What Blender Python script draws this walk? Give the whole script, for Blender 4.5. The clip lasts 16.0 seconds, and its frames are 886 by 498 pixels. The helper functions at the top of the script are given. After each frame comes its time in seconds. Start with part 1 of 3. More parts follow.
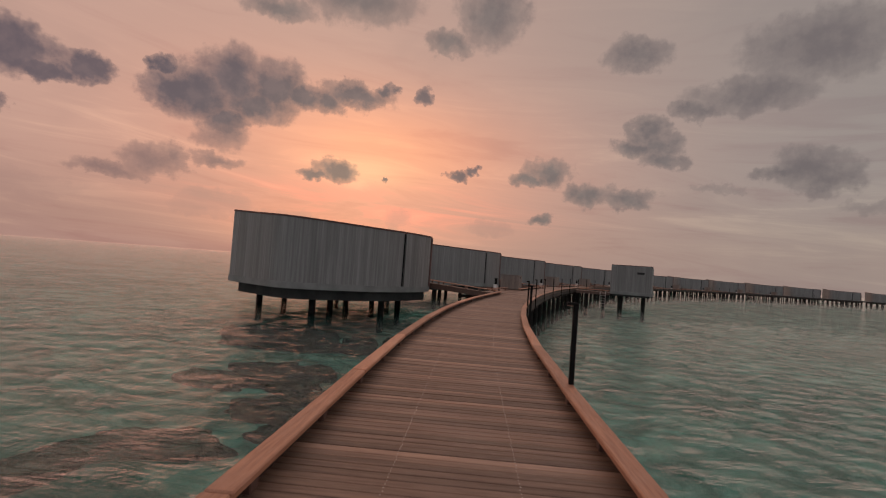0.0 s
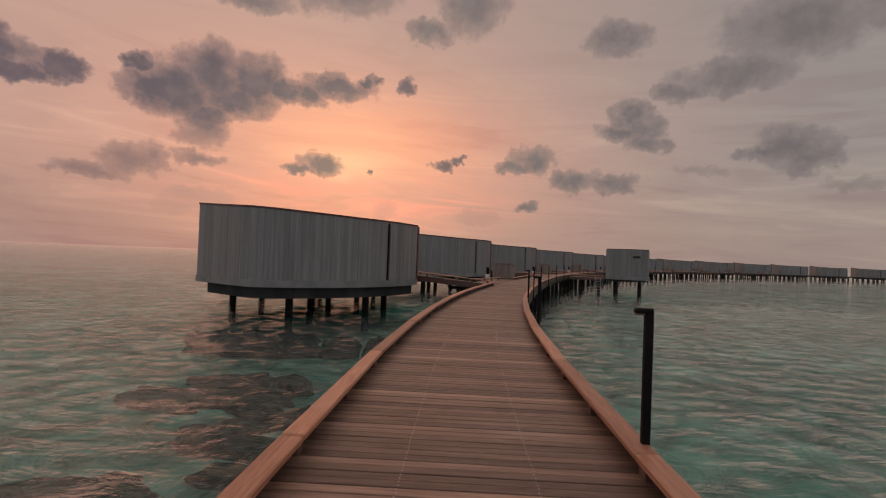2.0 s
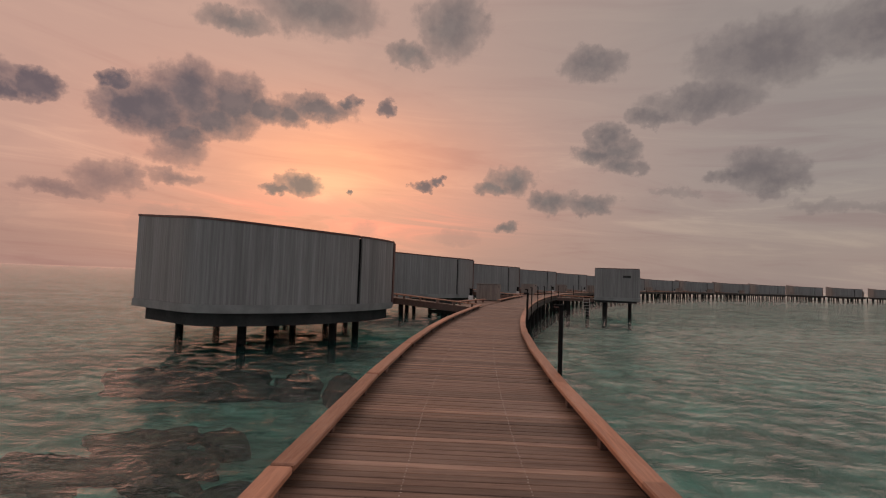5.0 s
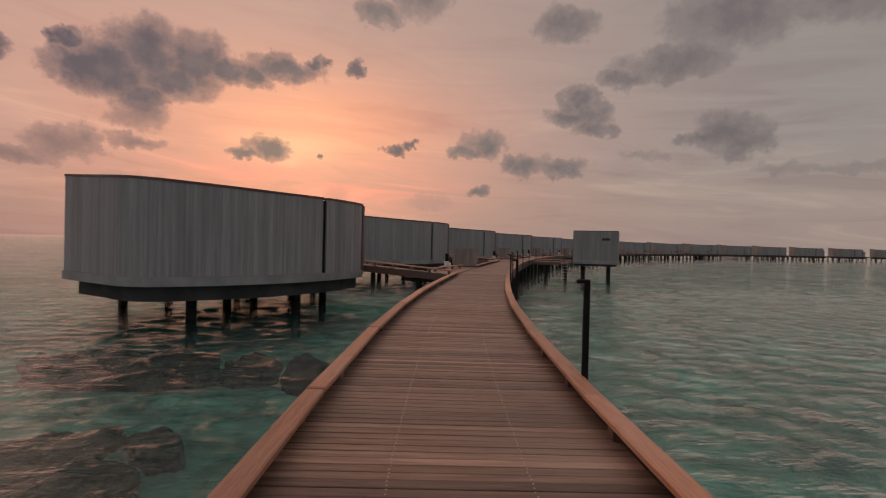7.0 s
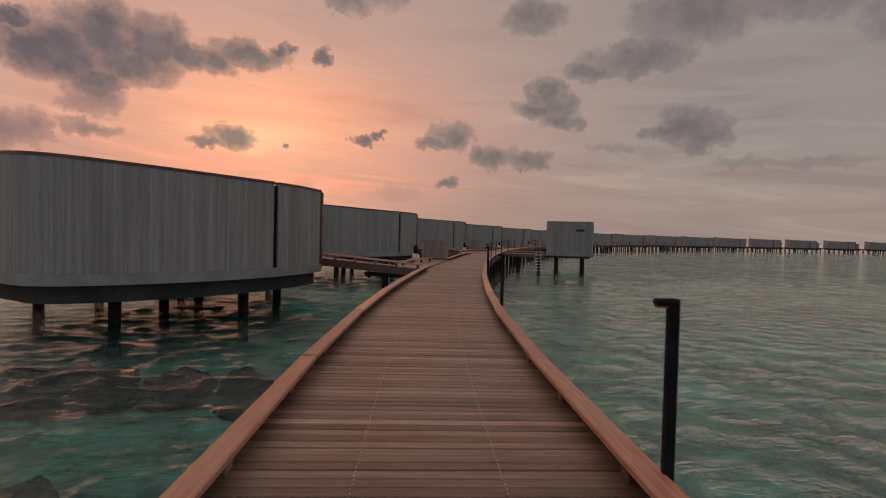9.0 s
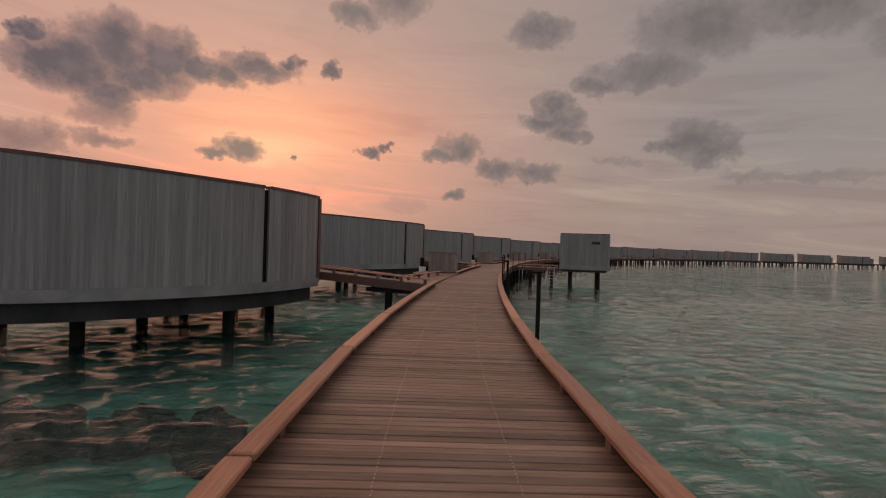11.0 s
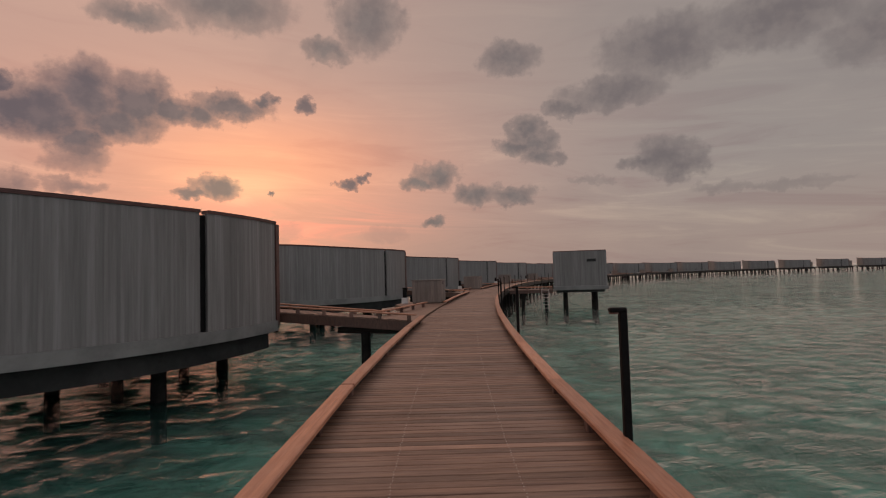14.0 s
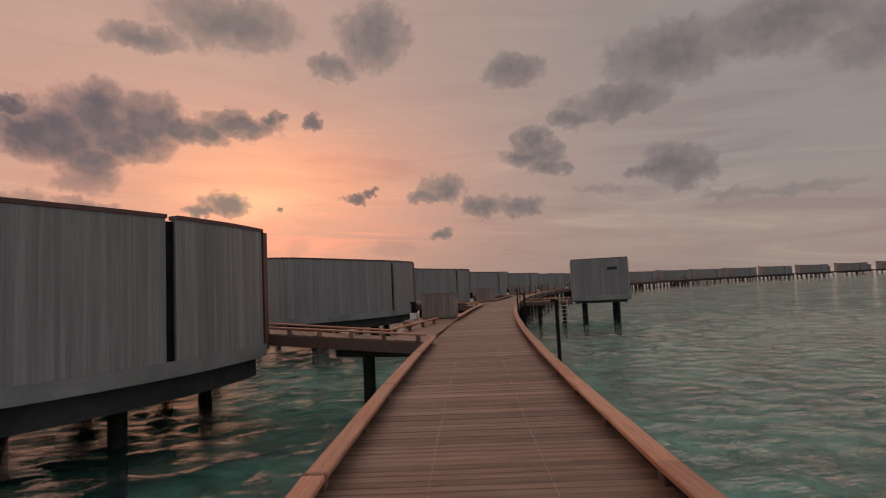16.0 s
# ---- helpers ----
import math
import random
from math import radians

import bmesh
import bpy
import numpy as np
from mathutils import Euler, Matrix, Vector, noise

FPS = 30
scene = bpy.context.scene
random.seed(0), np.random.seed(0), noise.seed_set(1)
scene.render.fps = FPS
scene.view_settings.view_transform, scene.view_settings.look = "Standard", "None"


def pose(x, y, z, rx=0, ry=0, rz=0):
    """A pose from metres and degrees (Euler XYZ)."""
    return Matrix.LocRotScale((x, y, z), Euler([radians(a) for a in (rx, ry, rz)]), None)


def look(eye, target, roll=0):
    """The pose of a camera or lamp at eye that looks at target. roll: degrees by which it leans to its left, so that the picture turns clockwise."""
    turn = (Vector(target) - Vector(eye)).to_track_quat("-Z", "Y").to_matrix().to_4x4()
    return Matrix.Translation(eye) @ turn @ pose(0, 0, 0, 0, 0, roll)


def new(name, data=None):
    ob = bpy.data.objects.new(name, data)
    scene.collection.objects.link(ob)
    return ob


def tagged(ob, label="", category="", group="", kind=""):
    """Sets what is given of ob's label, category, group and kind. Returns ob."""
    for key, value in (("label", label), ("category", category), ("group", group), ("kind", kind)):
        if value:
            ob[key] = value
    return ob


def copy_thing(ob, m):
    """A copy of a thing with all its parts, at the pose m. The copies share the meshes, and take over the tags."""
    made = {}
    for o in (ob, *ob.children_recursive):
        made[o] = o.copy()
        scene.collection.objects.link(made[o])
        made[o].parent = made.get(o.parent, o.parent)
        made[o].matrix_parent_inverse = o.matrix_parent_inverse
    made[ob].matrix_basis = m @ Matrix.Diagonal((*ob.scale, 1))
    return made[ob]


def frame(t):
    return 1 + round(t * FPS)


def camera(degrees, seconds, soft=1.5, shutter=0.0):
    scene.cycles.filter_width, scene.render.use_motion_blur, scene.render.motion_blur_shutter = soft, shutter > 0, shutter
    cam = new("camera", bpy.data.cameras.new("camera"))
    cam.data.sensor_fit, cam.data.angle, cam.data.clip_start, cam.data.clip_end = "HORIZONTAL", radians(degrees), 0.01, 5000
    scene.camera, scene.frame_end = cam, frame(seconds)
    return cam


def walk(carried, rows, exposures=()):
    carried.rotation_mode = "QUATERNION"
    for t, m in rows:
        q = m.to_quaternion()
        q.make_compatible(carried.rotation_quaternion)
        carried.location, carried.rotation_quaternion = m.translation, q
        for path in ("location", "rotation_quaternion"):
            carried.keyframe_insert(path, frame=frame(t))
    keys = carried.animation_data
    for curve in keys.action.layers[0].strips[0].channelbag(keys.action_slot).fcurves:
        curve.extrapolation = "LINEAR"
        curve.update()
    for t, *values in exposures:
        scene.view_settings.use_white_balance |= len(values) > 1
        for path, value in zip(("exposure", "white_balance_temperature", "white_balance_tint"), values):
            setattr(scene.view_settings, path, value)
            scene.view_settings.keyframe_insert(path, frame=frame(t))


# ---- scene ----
# ---------------------------------------------------------------- camera
cam = camera(81.1, 16.0, soft=1.1, shutter=0.4)
PATH = [
    (0, pose(0.234, -2.267, 1.558, 91.96, -4.23, 3.33)),
    (0.5, pose(0.193, -1.601, 1.553, 92.53, -3.91, 4.49)),
    (1, pose(0.166, -0.939, 1.563, 92.18, -3.48, 3.43)),
    (1.5, pose(0.128, -0.287, 1.590, 91.67, -2.96, 3.53)),
    (2, pose(0.111, 0.356, 1.560, 90.97, -2.19, 2.07)),
    (2.5, pose(0.095, 0.991, 1.547, 90.96, -2.36, -0.04)),
    (3, pose(0.068, 1.618, 1.548, 92.20, -3.36, -1.84)),
    (3.5, pose(0.040, 2.234, 1.557, 93.95, -3.13, -1.60)),
    (6, pose(0.012, 5.238, 1.548, 92.27, -1.71, 0.30)),
    (6.5, pose(0.001, 5.846, 1.555, 91.34, -1.31, -0.06)),
    (7, pose(0.004, 6.470, 1.575, 89.45, -1.35, -3.10)),
    (7.5, pose(0.097, 7.128, 1.579, 88.57, -1.90, -5.74)),
    (8, pose(0.141, 7.793, 1.556, 88.58, -2.05, -7.54)),
    (8.5, pose(0.160, 8.452, 1.555, 88.40, -1.61, -7.98)),
    (9, pose(0.162, 9.080, 1.564, 88.57, -1.39, -6.58)),
    (11.5, pose(0.316, 12.194, 1.533, 90.07, -1.75, -5.77)),
    (12, pose(0.375, 12.825, 1.508, 90.15, -1.73, -5.50)),
    (12.5, pose(0.455, 13.463, 1.545, 90.33, -1.59, -5.11)),
    (13, pose(0.490, 14.128, 1.557, 91.79, -0.99, -4.60)),
    (13.5, pose(0.537, 14.782, 1.557, 92.76, 0.33, -5.69)),
    (14, pose(0.584, 15.409, 1.538, 92.84, 1.68, -7.77)),
    (14.5, pose(0.644, 16.040, 1.489, 92.41, 1.80, -9.81)),
    (15, pose(0.722, 16.715, 1.484, 92.67, 1.34, -10.23)),
    (15.5, pose(0.744, 17.385, 1.539, 93.15, 1.98, -9.55)),
    (16, pose(0.794, 18.019, 1.544, 94.23, 2.80, -6.76)),
]
walk(cam, PATH)

# ---------------------------------------------------------------- world
SUN_AZ, SUN_EL = -14.0, 11.0


class Nodes:
    """Short-hand for building node trees."""

    def __init__(self, tree):
        self.t = tree
        tree.nodes.clear()

    def n(self, kind, ins=None, operation="", clamp=False, data_type="", interpolation=""):
        nd = self.t.nodes.new(kind)
        if operation:
            nd.operation = operation
        if clamp:
            nd.use_clamp = True
        if data_type:
            nd.data_type = data_type
        if interpolation:
            nd.interpolation_type = interpolation
        for k, v in (ins or {}).items():
            if isinstance(v, bpy.types.NodeSocket):
                self.t.links.new(v, nd.inputs[k])
            else:
                nd.inputs[k].default_value = v
        return nd

    def m(self, op, a, b=0.0, c=0.0, clamp=False):
        return self.n("ShaderNodeMath", {0: a, 1: b, 2: c}, operation=op, clamp=clamp).outputs[0]

    def v(self, op, a, b=(0, 0, 0)):
        nd = self.n("ShaderNodeVectorMath", {0: a, 1: b}, operation=op)
        return nd.outputs["Value"] if op in ("LENGTH", "DISTANCE", "DOT_PRODUCT") else nd.outputs[0]

    def mix(self, f, a, b):
        return self.n("ShaderNodeMix", {0: f, 6: a, 7: b}, data_type="RGBA").outputs[2]

    def noise(self, vec, scale, detail=3.0, rough=0.55, dist=0.0):
        return self.n("ShaderNodeTexNoise", {"Vector": vec, "Scale": scale, "Detail": detail, "Roughness": rough, "Distortion": dist}).outputs["Fac"]

    def ramp(self, f, lo, hi, a=0.0, b=1.0, smooth=True):
        return self.n("ShaderNodeMapRange", {0: f, 1: lo, 2: hi, 3: a, 4: b}, interpolation="SMOOTHSTEP" if smooth else "LINEAR").outputs[0]

    def xyz(self, x, y, z=0.0):
        return self.n("ShaderNodeCombineXYZ", {0: x, 1: y, 2: z}).outputs[0]


world = bpy.data.worlds.new("sunset_sky")
scene.world = world
world.use_nodes = True
W = Nodes(world.node_tree)
gen = W.n("ShaderNodeTexCoord").outputs["Generated"]
sp = W.n("ShaderNodeSeparateXYZ", {0: gen})
az = W.m("MULTIPLY", W.m("ARCTAN2", sp.outputs[0], sp.outputs[1]), 57.29578)
el = W.m("MULTIPLY", W.m("ARCSINE", sp.outputs[2]), 57.29578)
sky_p = W.xyz(az, el)


def bell(a, e, wa, we):
    d = W.v("LENGTH", W.v("DIVIDE", W.v("SUBTRACT", sky_p, (a, e, 0)), (wa, we, 1)))
    return W.m("EXPONENT", W.m("MULTIPLY", W.m("MULTIPLY", d, d), -1.0))


# high veil: pink towards the sun, grey to the other side and behind
side = W.ramp(az, -30, 42)
veil = W.mix(side, (0.575, 0.358, 0.292, 1), (0.332, 0.285, 0.264, 1))
low = W.mix(side, (0.435, 0.262, 0.222, 1), (0.365, 0.283, 0.248, 1))
col = W.mix(W.ramp(el, 2, 12), low, veil)
away = W.ramp(W.m("ABSOLUTE", W.m("SUBTRACT", az, -5.0)), 55, 120)
col = W.mix(away, col, (0.45, 0.44, 0.47, 1))
col = W.mix(W.ramp(el, 30, 75), col, (0.58, 0.54, 0.56, 1))
col = W.mix(W.m("MULTIPLY", bell(-14, 10.5, 22, 9), 0.85), col, (0.86, 0.375, 0.25, 1))
col = W.mix(W.m("MULTIPLY", bell(-11.5, 12, 11, 4.6), 0.9), col, (1.02, 0.41, 0.23, 1))
col = W.mix(W.m("MULTIPLY", bell(-12.5, 9.6, 4.2, 1.3), 0.6), col, (1.15, 0.64, 0.34, 1))
col = W.mix(W.m("MULTIPLY", bell(-17.5, 3.6, 8, 3.2), 0.62), col, (0.92, 0.33, 0.205, 1))
# thin streaked cirrus
streak = W.noise(W.v("MULTIPLY", W.xyz(az, W.m("MULTIPLY_ADD", az, 0.06, el)), (0.05, 0.42, 1)), 1.0, 7.0, 0.62, 0.9)
soft = W.noise(W.v("MULTIPLY", sky_p, (0.05, 0.09, 1)), 1.0, 4.0, 0.55, 0.4)
col = W.mix(W.m("MULTIPLY", bell(-13, 5.8, 13, 2.4), W.ramp(streak, 0.42, 0.58, 0.1, 1.0)), col, (1.02, 0.32, 0.22, 1))
col = W.mix(W.m("MULTIPLY", W.ramp(streak, 0.5, 0.72), W.ramp(el, 22, 8, 0.16, 0.8)), col, W.v("MULTIPLY", col, (1.26, 1.28, 1.2)))
col = W.mix(W.m("MULTIPLY", W.ramp(streak, 0.5, 0.3), W.ramp(el, 24, 8, 0.22, 0.6)), col, W.v("MULTIPLY", col, (0.82, 0.74, 0.78)))
col = W.mix(W.m("MULTIPLY", W.ramp(soft, 0.48, 0.7), 0.4), col, W.v("MULTIPLY", col, (0.80, 0.82, 0.86)))

# cumulus: every puff is a soft ellipse, the edges broken up by noise
wob = W.n("ShaderNodeTexNoise", {"Vector": sky_p, "Scale": 0.36, "Detail": 6.0, "Roughness": 0.58}).outputs["Color"]
cl_p = W.v("ADD", sky_p, W.v("MULTIPLY", W.v("SUBTRACT", wob, (0.5, 0.5, 0.5)), (4.2, 2.7, 0)))
wob2 = W.n("ShaderNodeTexNoise", {"Vector": sky_p, "Scale": 1.15, "Detail": 5.0, "Roughness": 0.6}).outputs["Color"]
cl_p = W.v("ADD", cl_p, W.v("MULTIPLY", W.v("SUBTRACT", wob2, (0.5, 0.5, 0.5)), (1.7, 1.3, 0)))


def puff(field, a, e, wa, we):
    d = W.v("LENGTH", W.v("DIVIDE", W.v("SUBTRACT", cl_p, (a, e, 0)), (wa * 1.18, we * 1.18, 1)))
    d = W.m("SUBTRACT", 1.0, d)
    return d if field is None else W.m("SMOOTH_MAX", field, d, 0.12)


def bank(*puffs):
    f = None
    for p in puffs:
        f = puff(f, *p)
    return f


grain = W.noise(sky_p, 0.55, 5.0, 0.58)
big = bank((-30.1, 15.2, 4.4, 2.6), (-27, 17.1, 3.9, 2.9), (-22.6, 17.0, 3.2, 2.6), (-32.3, 14.9, 3, 1.8), (-24.7, 15.2, 4.2, 1.9),
           (-33.3, 16.9, 1.2, 0.9), (-14.2, 17.4, 4, 1.3), (-17.3, 16.5, 2.3, 1.4), (-10.8, 18.2, 1.1, 0.8), (-20, 16.6, 2.6, 1.5), (-27.6, 13.4, 2.6, 1.5))
mid = bank((-6.6, 17.9, 1, 0.9), (-15.8, 9.6, 2.4, 1.2), (-18, 8.8, 1.8, 0.6), (-10.4, 9, 0.5, 0.3), (-2.3, 10.2, 1.1, 0.6), (-0.6, 10.5, 0.9, 0.4))
lowc = bank((-33.6, 8.2, 2.6, 1.6), (-36.5, 6.8, 3.6, 0.8), (-31.8, 8.6, 1.6, 1.5), (-27.6, 9.0, 2.4, 0.7), (-27.4, 11.6, 2.6, 1.5))
leftc = bank((-45, 15.6, 3.8, 2.2), (-39.5, 15.2, 2.5, 1.2), (-42.3, 14.3, 2.2, 0.8), (-46, 11.1, 1.4, 1.4))
rightc = bank((7.6, 11.1, 2.6, 1.5), (5.2, 10.3, 2, 0.8), (11.8, 8.7, 2.4, 1.2), (15.6, 8.4, 2.8, 1), (17.4, 15.4, 1.8, 1.6),
              (18.5, 13.9, 2.2, 1.5), (16.4, 13.6, 2.4, 1), (19.2, 12.4, 2.2, 1), (31.6, 11.2, 3.6, 1.9), (33, 10.3, 2.6, 1.5),
              (29, 11, 2, 0.8), (7, 5.8, 1.4, 0.6))
veils = bank((42.2, 22.3, 7, 2.8), (32, 21.8, 6.3, 3), (27, 18.2, 5.6, 1.7), (16, 22.5, 3.4, 1.6), (-15, 26.9, 6.9, 2.5), (0.2, 26.6, 3.8, 3.4), (-23, 24.4, 3.8, 1.2), (-4.5, 23.4, 2.6, 1.2), (22, 17, 2.4, 1), (52, 19, 7, 3))
wisps = bank((40.8, 7.4, 5.6, 0.5), (35.9, 7.6, 2.5, 0.5), (24, 9.5, 2.5, 0.4))
haze_c = bank((-8.5, 5.1, 1.9, 1.1), (-27.7, 4.7, 3.8, 1.3), (-43.7, 4.4, 5, 1.3), (-21, 3.4, 4, 1.2), (1.5, 4.6, 2.6, 0.9))


def cover(col, f, edge, dark, amount):
    f = W.m("ADD", f, W.m("MULTIPLY", W.m("SUBTRACT", grain, 0.5), 0.35))
    f = W.m("ADD", W.m("MULTIPLY", W.ramp(f, -0.05, edge * 0.55), 0.58), W.m("MULTIPLY", W.ramp(f, edge * 0.3, edge * 1.6), 0.42))
    return W.mix(W.m("MULTIPLY", f, amount), col, dark)


tone = W.ramp(grain, 0.62, 0.36)
dark_l = W.mix(tone, (0.120, 0.094, 0.114, 1), (0.160, 0.118, 0.132, 1))
dark_r = W.mix(tone, (0.165, 0.140, 0.142, 1), (0.198, 0.166, 0.162, 1))
col = cover(col, haze_c, 0.45, (0.40, 0.235, 0.205, 1), 0.45)
col = cover(col, wisps, 0.5, dark_r, 0.4)
col = cover(col, veils, 0.55, dark_r, 0.9)
col = cover(col, lowc, 0.6, W.mix(0.35, dark_l, (0.45, 0.24, 0.20, 1)), 0.9)
col = cover(col, leftc, 0.36, dark_l, 0.95)
col = cover(col, rightc, 0.55, dark_r, 0.95)
col = cover(col, mid, 0.42, dark_l, 0.96)
col = cover(col, big, 0.46, dark_l, 1.0)

nishita = W.n("ShaderNodeTexSky")
nishita.sky_type, nishita.sun_disc = "NISHITA", False
nishita.sun_elevation, nishita.sun_rotation, nishita.dust_density = radians(SUN_EL), radians(SUN_AZ), 3.0
bg1 = W.n("ShaderNodeBackground", {0: nishita.outputs[0], 1: 0.05})
bg2 = W.n("ShaderNodeBackground", {0: col, 1: 1.0})
both = W.n("ShaderNodeMixShader", {0: 0.96, 1: bg1.outputs[0], 2: bg2.outputs[0]})  # the veil of cloud hides most of the clear sky
W.n("ShaderNodeOutputWorld", {"Surface": both.outputs[0]})

sun = new("sun", bpy.data.lights.new("sun", "SUN"))
sun.data.energy, sun.data.angle, sun.data.color = 0.5, radians(140), (1.0, 0.60, 0.44)
sd = Vector((math.sin(radians(SUN_AZ)) * math.cos(radians(SUN_EL)), math.cos(radians(SUN_AZ)) * math.cos(radians(SUN_EL)), math.sin(radians(SUN_EL))))
sun.matrix_world = look(sd * 100, (0, 0, 0))
scene.view_settings.exposure = -0.05


# ---------------------------------------------------------------- materials
def material(name):
    mt = bpy.data.materials.new(name)
    mt.use_nodes = True
    return mt, Nodes(mt.node_tree)


def finish(N, color, rough, height=None, strength=0.3, dist=0.01, metal=0.0, spec=0.5):
    ins = {"Base Color": color, "Roughness": rough, "Metallic": metal, "Specular IOR Level": spec}
    if height is not None:
        ins["Normal"] = N.n("ShaderNodeBump", {"Height": height, "Strength": strength, "Distance": dist}).outputs[0]
    b = N.n("ShaderNodeBsdfPrincipled", ins)
    N.n("ShaderNodeOutputMaterial", {"Surface": b.outputs[0]})


def wood(name, dark, light, grey, stretch, rough=(0.45, 0.7), spread=1.0, island=False, run=(1, 1, 1), spec=0.5):
    """Timber: grain stretched along one axis, weathered patches, a tone of its own for every piece."""
    mt, N = material(name)
    ob = N.n("ShaderNodeTexCoord").outputs["Object"]
    pos = N.n("ShaderNodeNewGeometry")
    rnd = N.n("ShaderNodeObjectInfo").outputs["Random"]
    if island:
        rnd = N.m("FRACT", N.m("ADD", rnd, pos.outputs["Random Per Island"]))
    shift = N.v("ADD", ob, N.xyz(N.m("MULTIPLY", rnd, 37.0), N.m("MULTIPLY", rnd, 91.0), N.m("MULTIPLY", rnd, 13.0)))
    g = N.noise(N.v("MULTIPLY", shift, stretch), 1.0, 7.0, 0.62, 0.3)
    fine = N.noise(N.v("MULTIPLY", shift, tuple(4 * s for s in stretch)), 1.0, 3.0, 0.6)
    patch = N.noise(N.v("MULTIPLY", pos.outputs["Position"], run), 0.55, 5.0, 0.65)
    c = N.mix(N.ramp(g, 0.3, 0.72), (*dark, 1), (*light, 1))
    c = N.mix(N.m("MULTIPLY", N.ramp(patch, 0.4, 0.72), 0.55), c, (*grey, 1))
    tone = N.m("MULTIPLY_ADD", N.m("SUBTRACT", rnd, 0.5), 0.62 * spread, 1.0)
    tone = N.m("MULTIPLY", tone, N.ramp(N.m("FRACT", N.m("MULTIPLY", rnd, 17.3)), 0.84, 0.9, 1.0, 1.0 + 0.5 * spread))
    c = N.v("MULTIPLY", c, N.xyz(tone, tone, tone))
    c = N.mix(N.m("MULTIPLY", N.ramp(fine, 0.52, 0.75), 0.25), c, N.v("MULTIPLY", c, (0.6, 0.58, 0.56)))
    finish(N, c, N.ramp(fine, 0.25, 0.75, rough[0], rough[1]), N.m("ADD", g, N.m("MULTIPLY", fine, 0.5)), 0.35, 0.006, 0.0, spec)
    return mt


DECK = wood("deck_timber", (0.116, 0.064, 0.044), (0.232, 0.138, 0.093), (0.228, 0.152, 0.115), (1.4, 20, 20), (0.42, 0.68), 1.2, spec=0.4)
CAP = wood("kerb_timber", (0.30, 0.118, 0.063), (0.47, 0.210, 0.118), (0.41, 0.225, 0.152), (38, 1.8, 38), (0.4, 0.65), 0.75)
POST = wood("block_timber", (0.09, 0.046, 0.034), (0.18, 0.09, 0.064), (0.13, 0.085, 0.066), (30, 30, 4))
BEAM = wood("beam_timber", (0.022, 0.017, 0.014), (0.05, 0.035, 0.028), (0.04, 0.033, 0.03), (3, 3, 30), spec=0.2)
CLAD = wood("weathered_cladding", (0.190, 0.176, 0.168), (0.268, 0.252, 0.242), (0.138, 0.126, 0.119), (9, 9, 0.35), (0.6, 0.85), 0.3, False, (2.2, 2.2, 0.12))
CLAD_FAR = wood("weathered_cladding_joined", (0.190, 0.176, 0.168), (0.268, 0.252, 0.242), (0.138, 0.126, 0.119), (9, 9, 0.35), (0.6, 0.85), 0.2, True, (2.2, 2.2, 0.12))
CRATE = wood("cabinet_timber", (0.16, 0.125, 0.105), (0.27, 0.215, 0.18), (0.22, 0.19, 0.17), (26, 26, 1.2), (0.55, 0.8), 0.5)


def plain(name, a, b, scale, rough, bump=0.3, dist=0.01, metal=0.0, spec=0.5):
    mt, N = material(name)
    p = N.n("ShaderNodeNewGeometry").outputs["Position"]
    n1 = N.noise(p, scale, 6.0, 0.6)
    n2 = N.noise(p, scale * 9, 3.0, 0.6)
    c = N.mix(N.ramp(n1, 0.3, 0.7), (*a, 1), (*b, 1))
    c = N.mix(N.m("MULTIPLY", N.ramp(n2, 0.5, 0.8), 0.3), c, N.v("MULTIPLY", c, (0.7, 0.7, 0.7)))
    finish(N, c, N.ramp(n2, 0.2, 0.8, rough - 0.1, rough + 0.1), n2, bump, dist, metal, spec)
    return mt


BAND = plain("fascia_render", (0.17, 0.163, 0.155), (0.25, 0.24, 0.228), 0.8, 0.75)
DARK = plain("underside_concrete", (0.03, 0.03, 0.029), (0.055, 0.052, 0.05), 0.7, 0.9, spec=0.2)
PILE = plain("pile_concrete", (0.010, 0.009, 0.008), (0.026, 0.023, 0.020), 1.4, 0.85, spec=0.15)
METAL = plain("dark_metal", (0.005, 0.0045, 0.0045), (0.012, 0.010, 0.009), 3.0, 0.65, 0.1, 0.002, 0.0, 0.12)
EDGE = plain("rust_brown_edge", (0.075, 0.030, 0.024), (0.12, 0.05, 0.04), 2.0, 0.6)
# near-black colour carries the shade inside the slit between wall panels
GAP_SHADE = plain("black_recess_shade", (0.008, 0.008, 0.008), (0.014, 0.013, 0.013), 2.0, 0.8, spec=0.1)
SCREW = plain("screw_steel", (0.42, 0.36, 0.32), (0.5, 0.44, 0.4), 8.0, 0.4, 0.05, 0.001, 0.5)
ROCK = plain("coral_rock", (0.008, 0.007, 0.006), (0.028, 0.023, 0.019), 2.2, 0.9, 0.8, 0.06, spec=0.0)
BROWN = plain("brown_coral", (0.022, 0.016, 0.012), (0.12, 0.082, 0.058), 2.4, 0.9, 0.9, 0.06, spec=0.0)
LENS, N = material("lamp_lens")
finish(N, (0.12, 0.05, 0.035, 1), 0.35)
FABRIC = plain("white_rope_cover", (0.6, 0.56, 0.53), (0.72, 0.68, 0.64), 3.0, 0.8)

